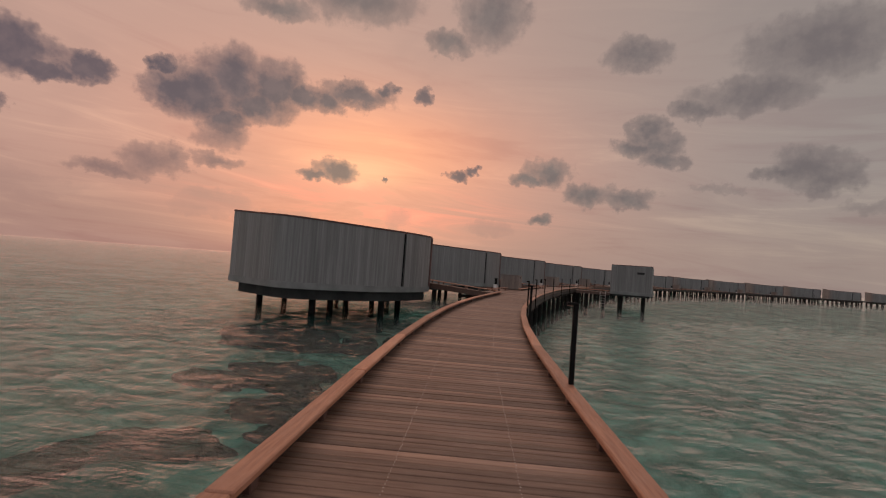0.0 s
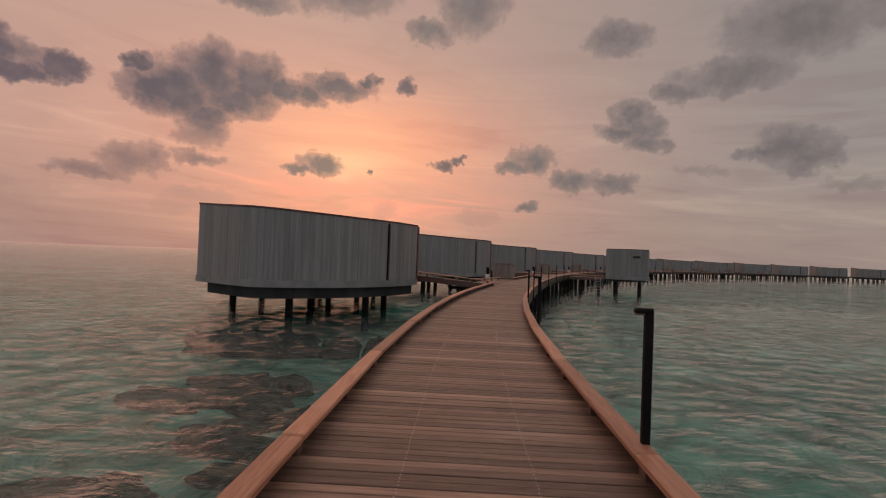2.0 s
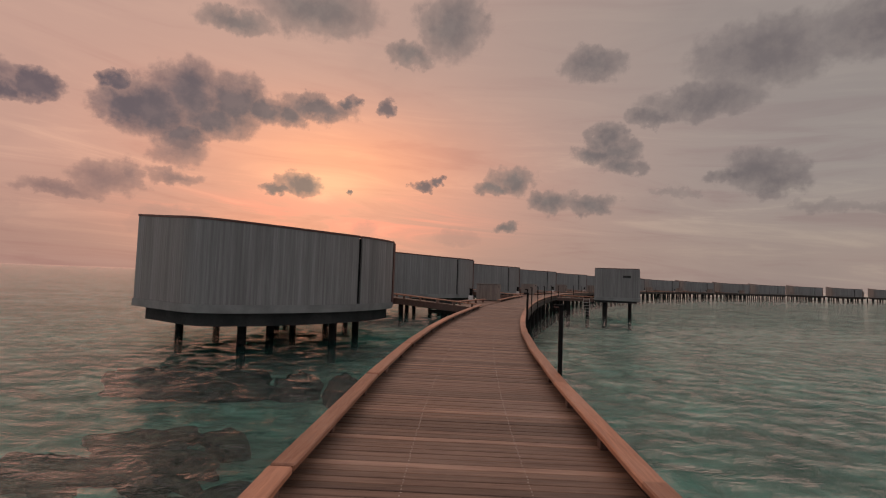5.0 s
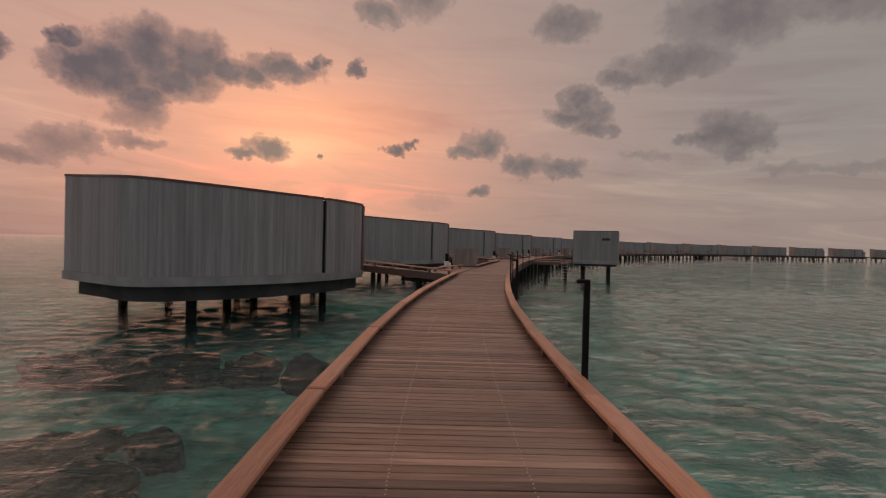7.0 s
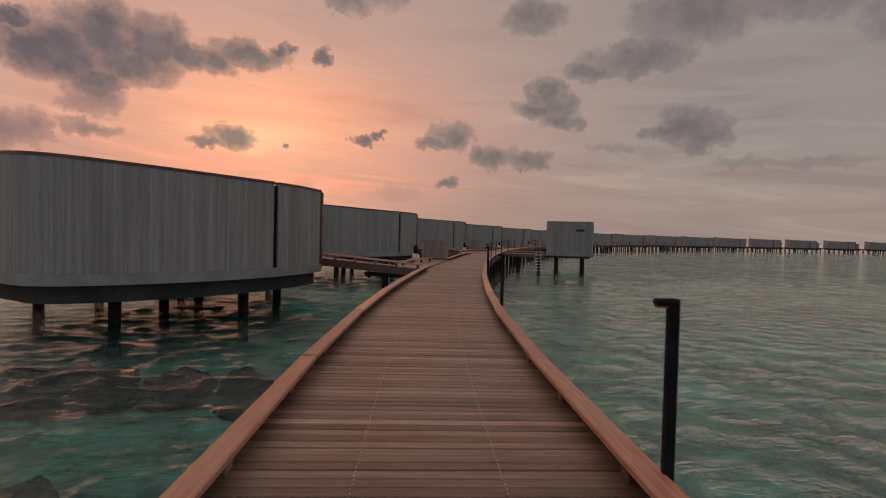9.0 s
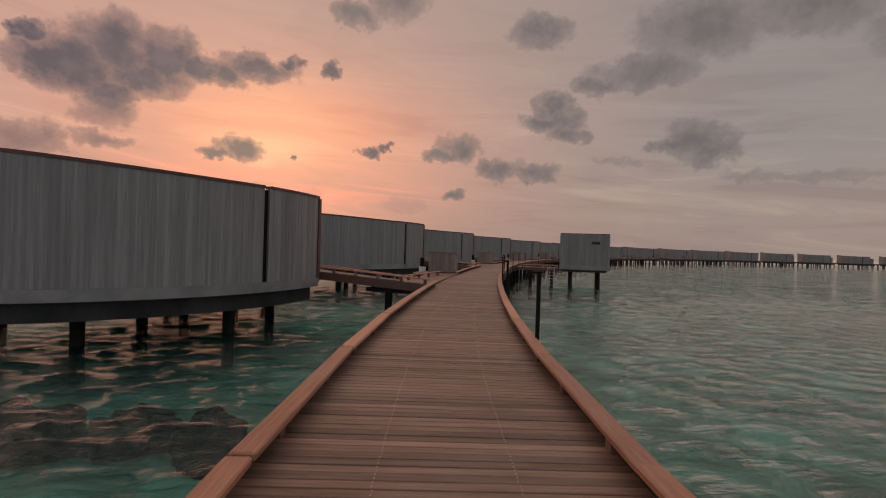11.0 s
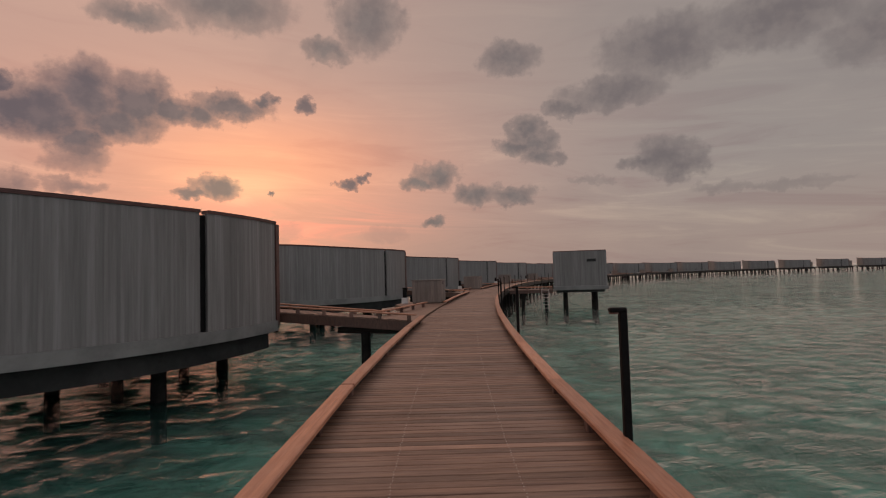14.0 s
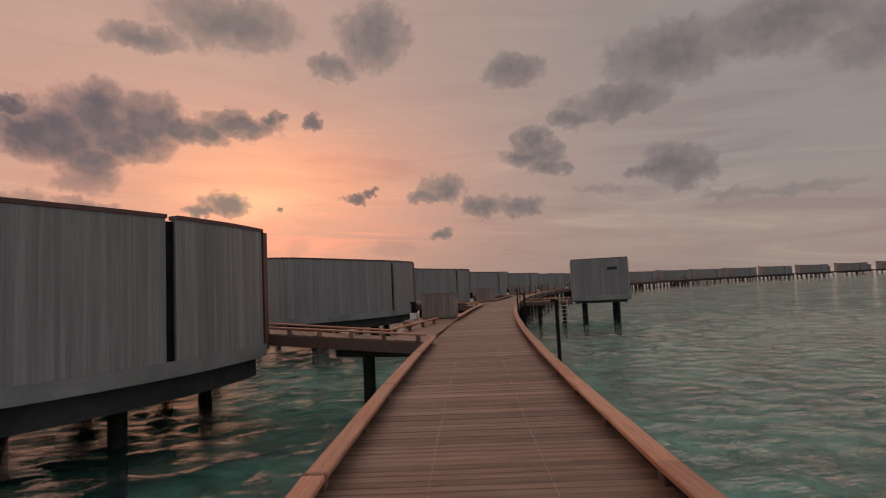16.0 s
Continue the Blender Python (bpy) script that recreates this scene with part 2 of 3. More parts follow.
SAND, N = material("lagoon_bed")
p = N.n("ShaderNodeNewGeometry").outputs["Position"]
a = N.noise(p, 0.11, 5.0, 0.6, 0.6)
b = N.noise(p, 0.55, 6.0, 0.65, 0.8)
c = N.mix(N.ramp(b, 0.3, 0.75), (0.16, 0.18, 0.15, 1), (0.72, 0.70, 0.62, 1))
c = N.mix(N.m("MULTIPLY", N.ramp(a, 0.46, 0.62), 0.55), c, (0.13, 0.15, 0.12, 1))
finish(N, c, 0.9, b, 0.6, 0.2, 0.0, 0.0)

WATER, N = material("sea_water")
p = N.n("ShaderNodeNewGeometry").outputs["Position"]
w1 = N.noise(N.v("MULTIPLY", p, (0.6, 1.3, 1)), 1.9, 5.0, 0.58, 0.5)
w2 = N.noise(N.v("MULTIPLY", p, (0.8, 1.4, 1)), 4.2, 5.0, 0.62, 0.6)
w3 = N.noise(N.v("MULTIPLY", p, (0.7, 1.2, 1)), 0.22, 2.0, 0.5, 0.3)
w2 = N.m("SUBTRACT", 1.0, N.m("ABSOLUTE", N.m("MULTIPLY_ADD", w2, 2.6, -1.3)))
h = N.m("ADD", N.m("MULTIPLY", w1, 0.55), N.m("ADD", N.m("MULTIPLY", w2, 0.09), N.m("MULTIPLY", w3, 0.4)))
nrm = N.n("ShaderNodeBump", {"Height": h, "Strength": 1.0, "Distance": 0.36}).outputs[0]
calm = N.n("ShaderNodeBump", {"Height": h, "Strength": 1.0, "Distance": 0.27}).outputs[0]
fr = N.n("ShaderNodeFresnel", {"IOR": 1.325, "Normal": calm}).outputs[0]
gl = N.n("ShaderNodeBsdfGlossy", {"Color": (1, 1, 1, 1), "Roughness": 0.05, "Normal": nrm}).outputs[0]
tr = N.n("ShaderNodeBsdfTransparent", {"Color": (0.40, 0.81, 0.75, 1)}).outputs[0]
# light scattered back by the water itself
murk = N.noise(p, 0.35, 4.0, 0.6, 0.5)
body = N.n("ShaderNodeBsdfDiffuse", {"Color": N.mix(murk, (0.04, 0.12, 0.108, 1), (0.08, 0.19, 0.17, 1)), "Normal": nrm}).outputs[0]
deep = N.n("ShaderNodeMixShader", {0: 0.12, 1: tr, 2: body}).outputs[0]
mx = N.n("ShaderNodeMixShader", {0: fr, 1: deep, 2: gl}).outputs[0]
N.n("ShaderNodeOutputMaterial", {"Surface": mx})


# ---------------------------------------------------------------- plan: everything hangs on one large ring
CX, CY, RING = 259.306, -20.861, 260.938
A0 = math.atan2(CY, CX)
PITCH = 0.0917 * RING          # from villa to villa along the ring
SEA, BED = -1.86, -3.05
HALF = 1.42                    # walkway, axis to outer edge of the kerb
KNOT_S = (-8, -2, 4, 8, 12, 16, 20, 24, 34, 45)
KNOT_R = (-1.75, -1.16, -0.68, -0.26, -0.01, 0.21, 0.345, 0.355, 0.36, 0.34)


def sway(s):
    """How far the walkway's axis lies outside the ring at s."""
    return float(np.mean(np.interp([s + d for d in (-3, -2, -1, 0, 1, 2, 3)], KNOT_S, KNOT_R)))


def at(s, r, z=0.0):
    """A point s metres along the ring and r metres outside it."""
    a = A0 - s / RING
    return Vector((CX - (RING + r) * math.cos(a), CY - (RING + r) * math.sin(a), z))


def axis(s, x=0.0, z=0.0):
    """A frame on the walkway: y ahead, x towards the ring's middle."""
    d = (sway(s + 0.5) - sway(s - 0.5))
    a = A0 - s / RING
    return Matrix.Translation(at(s, sway(s), 0)) @ Matrix.Rotation(a + math.atan(d), 4, "Z") @ Matrix.Translation((x, 0, z))


def ring_turn(k):
    c = Matrix.Translation((CX, CY, 0))
    return c @ Matrix.Rotation(-0.0917 * k, 4, "Z") @ c.inverted()


# ---------------------------------------------------------------- mesh helpers
def mesh_of(bm, name, mat, smooth=False):
    me = bpy.data.meshes.new(name)
    bm.to_mesh(me)
    bm.free()
    me.materials.append(mat)
    if smooth:
        for f in me.polygons:
            f.use_smooth = True
    return me


def part(name, bm, mat, parent=None, label="", smooth=False):
    ob = new(name, mesh_of(bm, name, mat, smooth))
    ob.parent = parent
    return tagged(ob, label)


def empty(name, m=None):
    ob = new(name)
    if m is not None:
        ob.matrix_world = m
    return ob


def add_box(bm, m, size, bevel=0.0):
    r = bmesh.ops.create_cube(bm, size=1, matrix=m @ Matrix.Diagonal((*size, 1)))
    if bevel:
        es = list({e for v in r["verts"] for e in v.link_edges})
        bmesh.ops.bevel(bm, geom=es, offset=bevel, segments=1, affect="EDGES")


def box_bm(size, bevel=0.0, m=None):
    bm = bmesh.new()
    add_box(bm, m or Matrix(), size, bevel)
    return bm


def add_rod(bm, a, b, r, seg=12, r2=None):
    a, b = Vector(a), Vector(b)
    m = Matrix.Translation((a + b) / 2) @ (b - a).to_track_quat("Z", "Y").to_matrix().to_4x4()
    bmesh.ops.create_cone(bm, cap_ends=True, segments=seg, radius1=r, radius2=r if r2 is None else r2, depth=(b - a).length, matrix=m)


def beam_bm(a, b, w, h, bevel=0.01):
    """A straight timber from a to b, w wide and h high."""
    a, b = Vector(a), Vector(b)
    d = b - a
    y = d.normalized()
    x = y.cross(Vector((0, 0, 1))).normalized()
    z = x.cross(y)
    m = Matrix((x, y, z)).transposed().to_4x4()
    m.translation = (a + b) / 2
    return box_bm((w, d.length, h), bevel, m)


def prism(bm, pts, z0, z1):
    """An upright solid on a plan outline (counter-clockwise or not)."""
    lo = [bm.verts.new((x, y, z0)) for x, y in pts]
    hi = [bm.verts.new((x, y, z1)) for x, y in pts]
    n = len(pts)
    bm.faces.new(lo)
    bm.faces.new(hi)
    for i in range(n):
        bm.faces.new((lo[i], lo[(i + 1) % n], hi[(i + 1) % n], hi[i]))
    bmesh.ops.recalc_face_normals(bm, faces=bm.faces)


# ---------------------------------------------------------------- sea and lagoon bed
def graded(lo, hi, fine, growth):
    """Grid lines: fine steps round zero, growing outwards."""
    out, x, st = [0.0], 0.0, fine
    while x < hi:
        x += st
        st = fine if x < 26 else st * growth
        out.append(x)
    neg, x, st = [], 0.0, fine
    while x > lo:
        x -= st
        st = fine if x > -26 else st * growth
        neg.append(x)
    return np.array(neg[::-1] + out)


def sheet(name, z, xs, ys, mat, waves):
    X, Y = np.meshgrid(xs, ys, indexing="ij")
    Z = np.zeros_like(X)
    if waves:
        rng = np.random.RandomState(4)
        far = np.hypot(X, Y)
        for i in range(46):
            lam = 0.7 * 1.045 ** i if i < 30 else rng.uniform(0.6, 1.6)
            th = rng.normal(1.25, 0.9)
            k = 2 * math.pi / lam
            amp = 0.0038 * lam ** 0.6
            Z += amp * np.exp(-far / (26 * lam + 14)) * np.sin(k * (math.cos(th) * X + math.sin(th) * Y) + rng.uniform(0, 6.28)
                                                 + 0.9 * np.sin(0.19 * X + 0.23 * Y + i))
    n, mm = len(xs), len(ys)
    co = np.stack([X, Y, Z], -1).reshape(-1, 3)
    idx = np.arange(n * mm).reshape(n, mm)
    q = np.stack([idx[:-1, :-1], idx[1:, :-1], idx[1:, 1:], idx[:-1, 1:]], -1).reshape(-1, 4)
    me = bpy.data.meshes.new(name)
    me.from_pydata(co.tolist(), [], q.tolist())
    me.materials.append(mat)
    for f in me.polygons:
        f.use_smooth = True
    ob = new(name, me)
    ob.location = (0, 14, z)
    return ob


water = sheet("water", SEA, graded(-4200, 4200, 0.17, 1.06), graded(-4200, 4200, 0.17, 1.06), WATER, True)
tagged(water, "choppy turquoise lagoon reflecting the pink sunset sky", "water", kind="structure")
bed = sheet("ground", BED, graded(-4300, 4300, 8.0, 1.5), graded(-4300, 4300, 8.0, 1.5), SAND, False)
tagged(bed, "pale mottled sand bed of the shallow lagoon", "ground", kind="structure")


def rock(seed, x, y, w, d, h, mat, label, z=BED, turn=0.0):
    bm = bmesh.new()
    bmesh.ops.create_icosphere(bm, subdivisions=5, radius=1)
    for v in bm.verts:
        p = v.co.copy()
        q = Vector((p.x * w, p.y * d, p.z * h))
        k = noise.fractal(q * 0.8 + Vector((seed * 7.1, seed * 3.3, 0)), 0.9, 2.1, 5)
        k2 = noise.noise(q * 3.5 + Vector((seed, 0, 5)))
        # broad flat-topped lumps
        e = 4.0
        s = (abs(p.x) ** e + abs(p.y) ** e + abs(p.z) ** e) ** (-1 / e)
        v.co = Vector((q.x * s * (1 + 0.5 * k + 0.24 * k2), q.y * s * (1 + 0.5 * k + 0.24 * k2), q.z * s * (1 + 0.15 * k + 0.2 * k2)))
    ob = part("coral_rock", bm, mat, None, "", True)
    ob.matrix_world = Matrix.Translation((x, y, z)) @ Matrix.Rotation(turn, 4, "Z")
    return tagged(ob, label, "coral rock", "coral rocks on the lagoon bed")


dark_l = "dark flat-topped coral rock under the turquoise water"
rock(1, -8.2, 23.0, 2.0, 0.7, 0.95, ROCK, dark_l, turn=0.1)
rock(2, -5.15, 23.4, 0.8, 0.6, 0.95, ROCK, dark_l, turn=0.4)
rock(3, -3.25, 22.7, 0.7, 0.6, 0.95, ROCK, dark_l, turn=-0.2)
rock(4, -11.4, 23.2, 0.9, 0.7, 0.85, ROCK, dark_l)
brown_l = "low brown coral patch under rippled shallow water"
rnd = random.Random(5)
for i, (x, y, w) in enumerate(((-6.6, 16.5, 1.1), (-8.3, 15.4, 0.8), (-5.0, 12.2, 0.9), (-6.9, 9.2, 0.9), (-8.2, 7.4, 0.8), (-4.5, 14.2, 0.7),
                               (-5.3, 17.6, 0.6), (-7.6, 17.9, 0.7), (-4.2, 10.6, 0.5))):
    rock(20 + i, x, y, w * 1.7, w * rnd.uniform(0.6, 1.0), rnd.uniform(0.22, 0.34), BROWN, brown_l, turn=rnd.uniform(0, 3))


# ---------------------------------------------------------------- villas
VS, VR, RAD = 34.0, 17.1, 10.0     # centre and half-width of the curved wall in ring measures
LONG = 1.08                        # the plan is a little longer along the ring
V_LO, V_HI = 0.07, 3.55
ANG0, ANG1, SLIT = 174.0, 268.4, 248.9


def ellipse(ang, rad):
    return at(VS + LONG * rad * math.cos(radians(ang)), VR + rad * math.sin(radians(ang)))


def wall_line():
    """The wall's foot beyond the bend: a tight curve, then nearly straight away from the walkway."""
    p, q = ellipse(BEND + 0.5, RAD), ellipse(BEND, RAD)
    head = math.atan2(q.y - p.y, q.x - p.x)
    turn = (math.atan2(5.0, -6.6) - head) % (2 * math.pi)
    turn = turn - 2 * math.pi if turn > math.pi else turn
    pts, p = [], q.copy()
    for i in range(200):
        pts.append(p.copy())
        h = head + turn * min(1.0, i * DEG_LEN / 2.2 * 0.25)
        p = p + Vector((math.cos(h), math.sin(h), 0)) * DEG_LEN * 0.25
    return pts


BEND, DEG_LEN = 211.0, 0.18
LINE = wall_line()


def foot(ang):
    if ang >= BEND:
        return ellipse(ang, RAD)
    u = (BEND - ang) * 4
    i = min(int(u), len(LINE) - 2)
    return LINE[i].lerp(LINE[i + 1], u - i)


def vp(ang, rad):
    """A point of the villa's plan: angle along the wall, rad - RAD outside its face."""
    p, q = foot(ang - 0.2), foot(ang + 0.2)
    d = (q - p).normalized()
    c = foot(ang)
    return (c.x + d.y * (rad - RAD), c.y - d.x * (rad - RAD))


def top_of(ang):
    """The wall's top climbs towards the sea end."""
    return V_HI + 0.56 * max(0.0, min(1.0, (240.0 - ang) / (240.0 - ANG0))) ** 1.5


def vplan(s, r):
    p = at(s, r)
    return (p.x, p.y)


def arc_solid(a0, a1, r0, r1, z0, z1, n):
    """A curved wall piece, built of short quads so that no face is a concave polygon."""
    bm = bmesh.new()
    rings = []
    for i in range(n + 1):
        a = a0 + (a1 - a0) * i / n
        (xo, yo), (xi, yi) = vp(a, r1), vp(a, r0)
        up = top_of(a) - V_HI
        u0, u1 = (up if z0 > 2 else 0.0), (up if z1 > 2 else 0.0)
        rings.append([bm.verts.new(c) for c in ((xo, yo, z0 + u0), (xo, yo, z1 + u1), (xi, yi, z1 + u1), (xi, yi, z0 + u0))])
    for i in range(n):
        for j in range(4):
            bm.faces.new((rings[i][j], rings[i + 1][j], rings[i + 1][(j + 1) % 4], rings[i][(j + 1) % 4]))
    bm.faces.new(rings[0])
    bm.faces.new(rings[-1])
    bmesh.ops.recalc_face_normals(bm, faces=bm.faces)
    return bm


def slab_outline(rad, n=40):
    pts = [vp(ANG0 + 4 + (ANG1 - 4 - ANG0) * i / n, rad) for i in range(n + 1)]
    return pts + [vplan(37.2, 10), vplan(39, 12), vplan(42.8, 12.6), vplan(42.8, 19.5), vplan(31, 20.5)]


def body_outline(rad, n=40):
    pts = [vp(ANG0 + 3 + (ANG1 - 4 - ANG0) * i / n, rad) for i in range(n + 1)]
    return pts + [vplan(35.2, 11), vplan(35.2, 19.8), vplan(31, 20.2)]


board_rng = random.Random(11)


def board_angles():
    a = ANG0 + 0.3
    while a < ANG1 - 0.4:
        if abs(a - SLIT) > 0.78:
            yield a
        a += 0.2 * 0.0935 / (foot(a + 0.2) - foot(a)).length


def villa(split):
    v = empty("villa", Matrix.Translation(at(VS, VR, -0.75)))
    inv = v.matrix_world.inverted()

    def vpart(name, bm, mat, label="", parent=None):
        ob = part(name, bm, mat, None, label)
        ob.parent = parent or v
        ob.matrix_parent_inverse = inv
        return ob

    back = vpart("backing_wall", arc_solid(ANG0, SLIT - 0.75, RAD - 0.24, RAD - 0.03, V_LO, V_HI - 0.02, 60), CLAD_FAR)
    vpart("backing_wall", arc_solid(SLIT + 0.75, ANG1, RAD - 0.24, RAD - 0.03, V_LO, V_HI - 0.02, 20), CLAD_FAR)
    vpart("slit", arc_solid(SLIT - 0.74, SLIT + 0.74, RAD - 0.30, RAD - 0.12, V_LO, V_HI - 0.05, 3), GAP_SHADE, "black strip set in the gap between the wall panels, as its shade")
    for a0, a1, n in ((ANG0, SLIT - 0.75, 60), (SLIT + 0.75, ANG1, 20)):
        vpart("wall_cap", arc_solid(a0, a1, RAD - 0.27, RAD + 0.035, V_HI, V_HI + 0.1, n), EDGE, "thin dark brown metal coping")
    vpart("end_board", arc_solid(ANG1 + 0.02, ANG1 + 1.35, RAD - 0.27, RAD + 0.03, V_LO - 0.2, V_HI, 1), EDGE, "rust-brown end board of the wall")
    # cladding boards
    def board_place(a):
        x, y = vp(a, RAD - 0.012 + board_rng.uniform(-0.002, 0.002))
        cx, cy = vp(a, RAD - 1)
        return Matrix.Translation((x, y, V_LO)) @ Matrix.Rotation(math.atan2(y - cy, x - cx), 4, "Z")

    if split:
        sizes = {}
        for a in board_angles():
            k = round((top_of(a) - V_LO) / 0.02)
            if k not in sizes:
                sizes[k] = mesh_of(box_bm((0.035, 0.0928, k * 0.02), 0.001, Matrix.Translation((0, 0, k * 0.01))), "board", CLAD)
            ob = new("board", sizes[k])
            ob.parent = back
            ob.matrix_basis = board_place(a)
    else:
        b = bmesh.new()
        for a in board_angles():
            hgt = top_of(a) - V_LO
            add_box(b, board_place(a) @ Matrix.Translation((0, 0, hgt / 2)), (0.035, 0.0928, hgt))
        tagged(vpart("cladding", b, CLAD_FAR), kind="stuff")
    vpart("fascia_band", arc_solid(ANG0, ANG1, RAD - 0.6, RAD + 0.07, -0.30, V_LO - 0.004, 80), BAND, "pale grey curved fascia band")
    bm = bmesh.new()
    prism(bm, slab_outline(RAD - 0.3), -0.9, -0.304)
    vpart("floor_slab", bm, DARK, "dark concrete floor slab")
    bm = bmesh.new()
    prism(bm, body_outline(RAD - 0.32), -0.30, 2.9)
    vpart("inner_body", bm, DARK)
    bm = bmesh.new()
    prism(bm, body_outline(RAD - 0.34), 2.905, 3.05)
    vpart("roof", bm, BAND)
    # lower block at the back, towards the next villa
    bm = bmesh.new()
    prism(bm, [vplan(35.6, 12.6), vplan(42.4, 13.0), vplan(42.4, 19.3), vplan(35.6, 19.6)], -0.298, 2.7)
    vpart("rear_block", bm, CRATE, "lower brown timber block behind the curved wall")
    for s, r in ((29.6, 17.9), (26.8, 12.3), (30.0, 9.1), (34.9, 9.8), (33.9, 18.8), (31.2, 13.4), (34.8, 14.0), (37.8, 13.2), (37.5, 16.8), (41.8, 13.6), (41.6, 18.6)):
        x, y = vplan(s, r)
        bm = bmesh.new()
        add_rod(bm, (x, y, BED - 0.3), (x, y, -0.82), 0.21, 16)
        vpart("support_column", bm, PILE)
    return v


def place_kids(things, k, extra=0.0):
    """Copies of a villa's things, k villas further round the ring."""
    for ob in things:
        m = ring_turn(k)
        if extra:
            d = at(VS + k * PITCH, 1) - at(VS + k * PITCH, 0)
            m = Matrix.Translation(d * extra) @ m
        copy_thing(ob, m @ ob.matrix_basis)


near_villa = tagged(villa(True), "curved villa clad in weathered grey vertical boards on dark piles", "villa", "villas round the lagoon")
far_villa = villa(False)
tagged(far_villa, "curved villa clad in weathered grey vertical boards on dark piles", "villa", "villas round the lagoon")
far_villa.matrix_basis = ring_turn(1) @ far_villa.matrix_basis
base_far = ring_turn(-1) @ far_villa.matrix_basis
EXTRA = {4: 0.6, 5: 1.9, 6: 2.3, 7: 1.6, 8: 0.8}
for k in range(2, 21):
    m = ring_turn(k)
    d = at(VS + k * PITCH, 1) - at(VS + k * PITCH, 0)
    copy_thing(far_villa, Matrix.Translation(d * EXTRA.get(k, 0.0)) @ m @ base_far)


# ---------------------------------------------------------------- bridges to the villas, with their cabinets
def bridge():
    o = empty("bridge", Matrix.Translation(at(33.2, 2.0, -0.3)))
    inv = o.matrix_world.inverted()

    def bp(name, bm, mat, label=""):
        ob = part(name, bm, mat, o, label)
        ob.matrix_parent_inverse = inv
        return ob

    n0, n1 = (33.0, 1.95), (34.5, 7.9)
    f0, f1 = (35.25, 3.5), (36.9, 9.0)
    z0, z1 = 0.0, 0.36

    def P(a, b, t, z):
        return at(a[0] + (b[0] - a[0]) * t, a[1] + (b[1] - a[1]) * t, z)

    for a, b in ((n0, n1), (f0, f1)):
        bp("kerb_cap", beam_bm(P(a, b, 0, z0 + 0.20), P(a, b, 1, z1 + 0.20), 0.17, 0.05), CAP)
        bp("edge_beam", beam_bm(P(a, b, 0, z0 - 0.20), P(a, b, 1, z1 - 0.20), 0.14, 0.34), POST)
        for i in range(6):
            t = 0.04 + 0.18 * i
            c = P(a, b, t, z0 + (z1 - z0) * t + 0.075)
            bp("block", box_bm((0.13, 0.16, 0.20), 0.008, Matrix.Translation(c)), POST)
    # deck boards of the bridge
    w0, w1 = Vector(P(n0, n1, 0, 0)), Vector(P(n0, n1, 1, 0))
    q0, q1 = Vector(P(f0, f1, 0, 0)), Vector(P(f0, f1, 1, 0))
    n = 42
    for i in range(n):
        t = (i + 0.5) / n
        z = z0 + (z1 - z0) * t - 0.02
        a, b = w0.lerp(w1, t), q0.lerp(q1, t)
        bp("plank", beam_bm((a.x, a.y, z), (b.x, b.y, z), 0.135, 0.035, 0), DECK)
    # landing beside the walkway, with the slanting kerb
    bm = bmesh.new()
    prism(bm, [vplan(33.0, 1.95), vplan(35.25, 3.5), vplan(40.6, 3.3), vplan(42.9, 4.5), vplan(45.4, 4.5), vplan(45.4, 1.85), vplan(39, 1.85)], -0.30, -0.012)
    bp("landing", bm, DECK, "grey-brown timber landing")
    bp("kerb_cap", beam_bm(at(35.3, 3.5, 0.20), at(41.0, 2.55, 0.20), 0.17, 0.05), CAP)
    for i in range(4):
        t = 0.1 + 0.27 * i
        c = at(35.3 + 5.7 * t, 3.5 - 0.95 * t, 0.08)
        bp("block", box_bm((0.13, 0.16, 0.19), 0.008, Matrix.Translation(c)), POST)
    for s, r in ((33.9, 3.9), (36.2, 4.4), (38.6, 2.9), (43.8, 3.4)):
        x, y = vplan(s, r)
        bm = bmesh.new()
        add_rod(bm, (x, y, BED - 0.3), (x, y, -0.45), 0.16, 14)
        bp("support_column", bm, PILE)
    for s in (33.9, 36.3):
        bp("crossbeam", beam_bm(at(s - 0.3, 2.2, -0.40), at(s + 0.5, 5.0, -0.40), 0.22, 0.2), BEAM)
    return tagged(o, "sloping timber footbridge with low kerbs leading to a villa", "footbridge", "villa footbridges")


def cabinet():
    m = Matrix.Translation(at(44.2, 2.85, -0.012)) @ Matrix.Rotation(A0 - 44 / RING - 0.12, 4, "Z")
    o = empty("storage_cabinet", m)
    body = part("body", box_bm((1.62, 1.05, 1.22), 0.01, Matrix.Translation((0, 0, 0.64))), CRATE, o)
    part("top", box_bm((1.74, 1.16, 0.045), 0.01, Matrix.Translation((0, 0, 1.275))), CRATE, o, "overhanging plank lid")
    part("plinth", box_bm((1.56, 1.0, 0.06), 0.0, Matrix.Translation((0, 0, 0.03))), BEAM, o)
    for i in range(9):
        part("slat", box_bm((0.165, 0.024, 1.16), 0.006, Matrix.Translation((-0.72 + 0.18 * i, -0.536, 0.65))), CRATE, body)
    for i in range(6):
        part("slat", box_bm((0.024, 0.16, 1.16), 0.006, Matrix.Translation((0.822, -0.435 + 0.174 * i, 0.65))), CRATE, body)
    part("hinge", box_bm((0.03, 0.05, 0.16), 0.004, Matrix.Translation((0.845, -0.09, 1.1))), METAL, body, "dark metal hinge")
    return tagged(o, "brown slatted timber storage cabinet beside the walkway", "cabinet", "cabinets along the walkway")


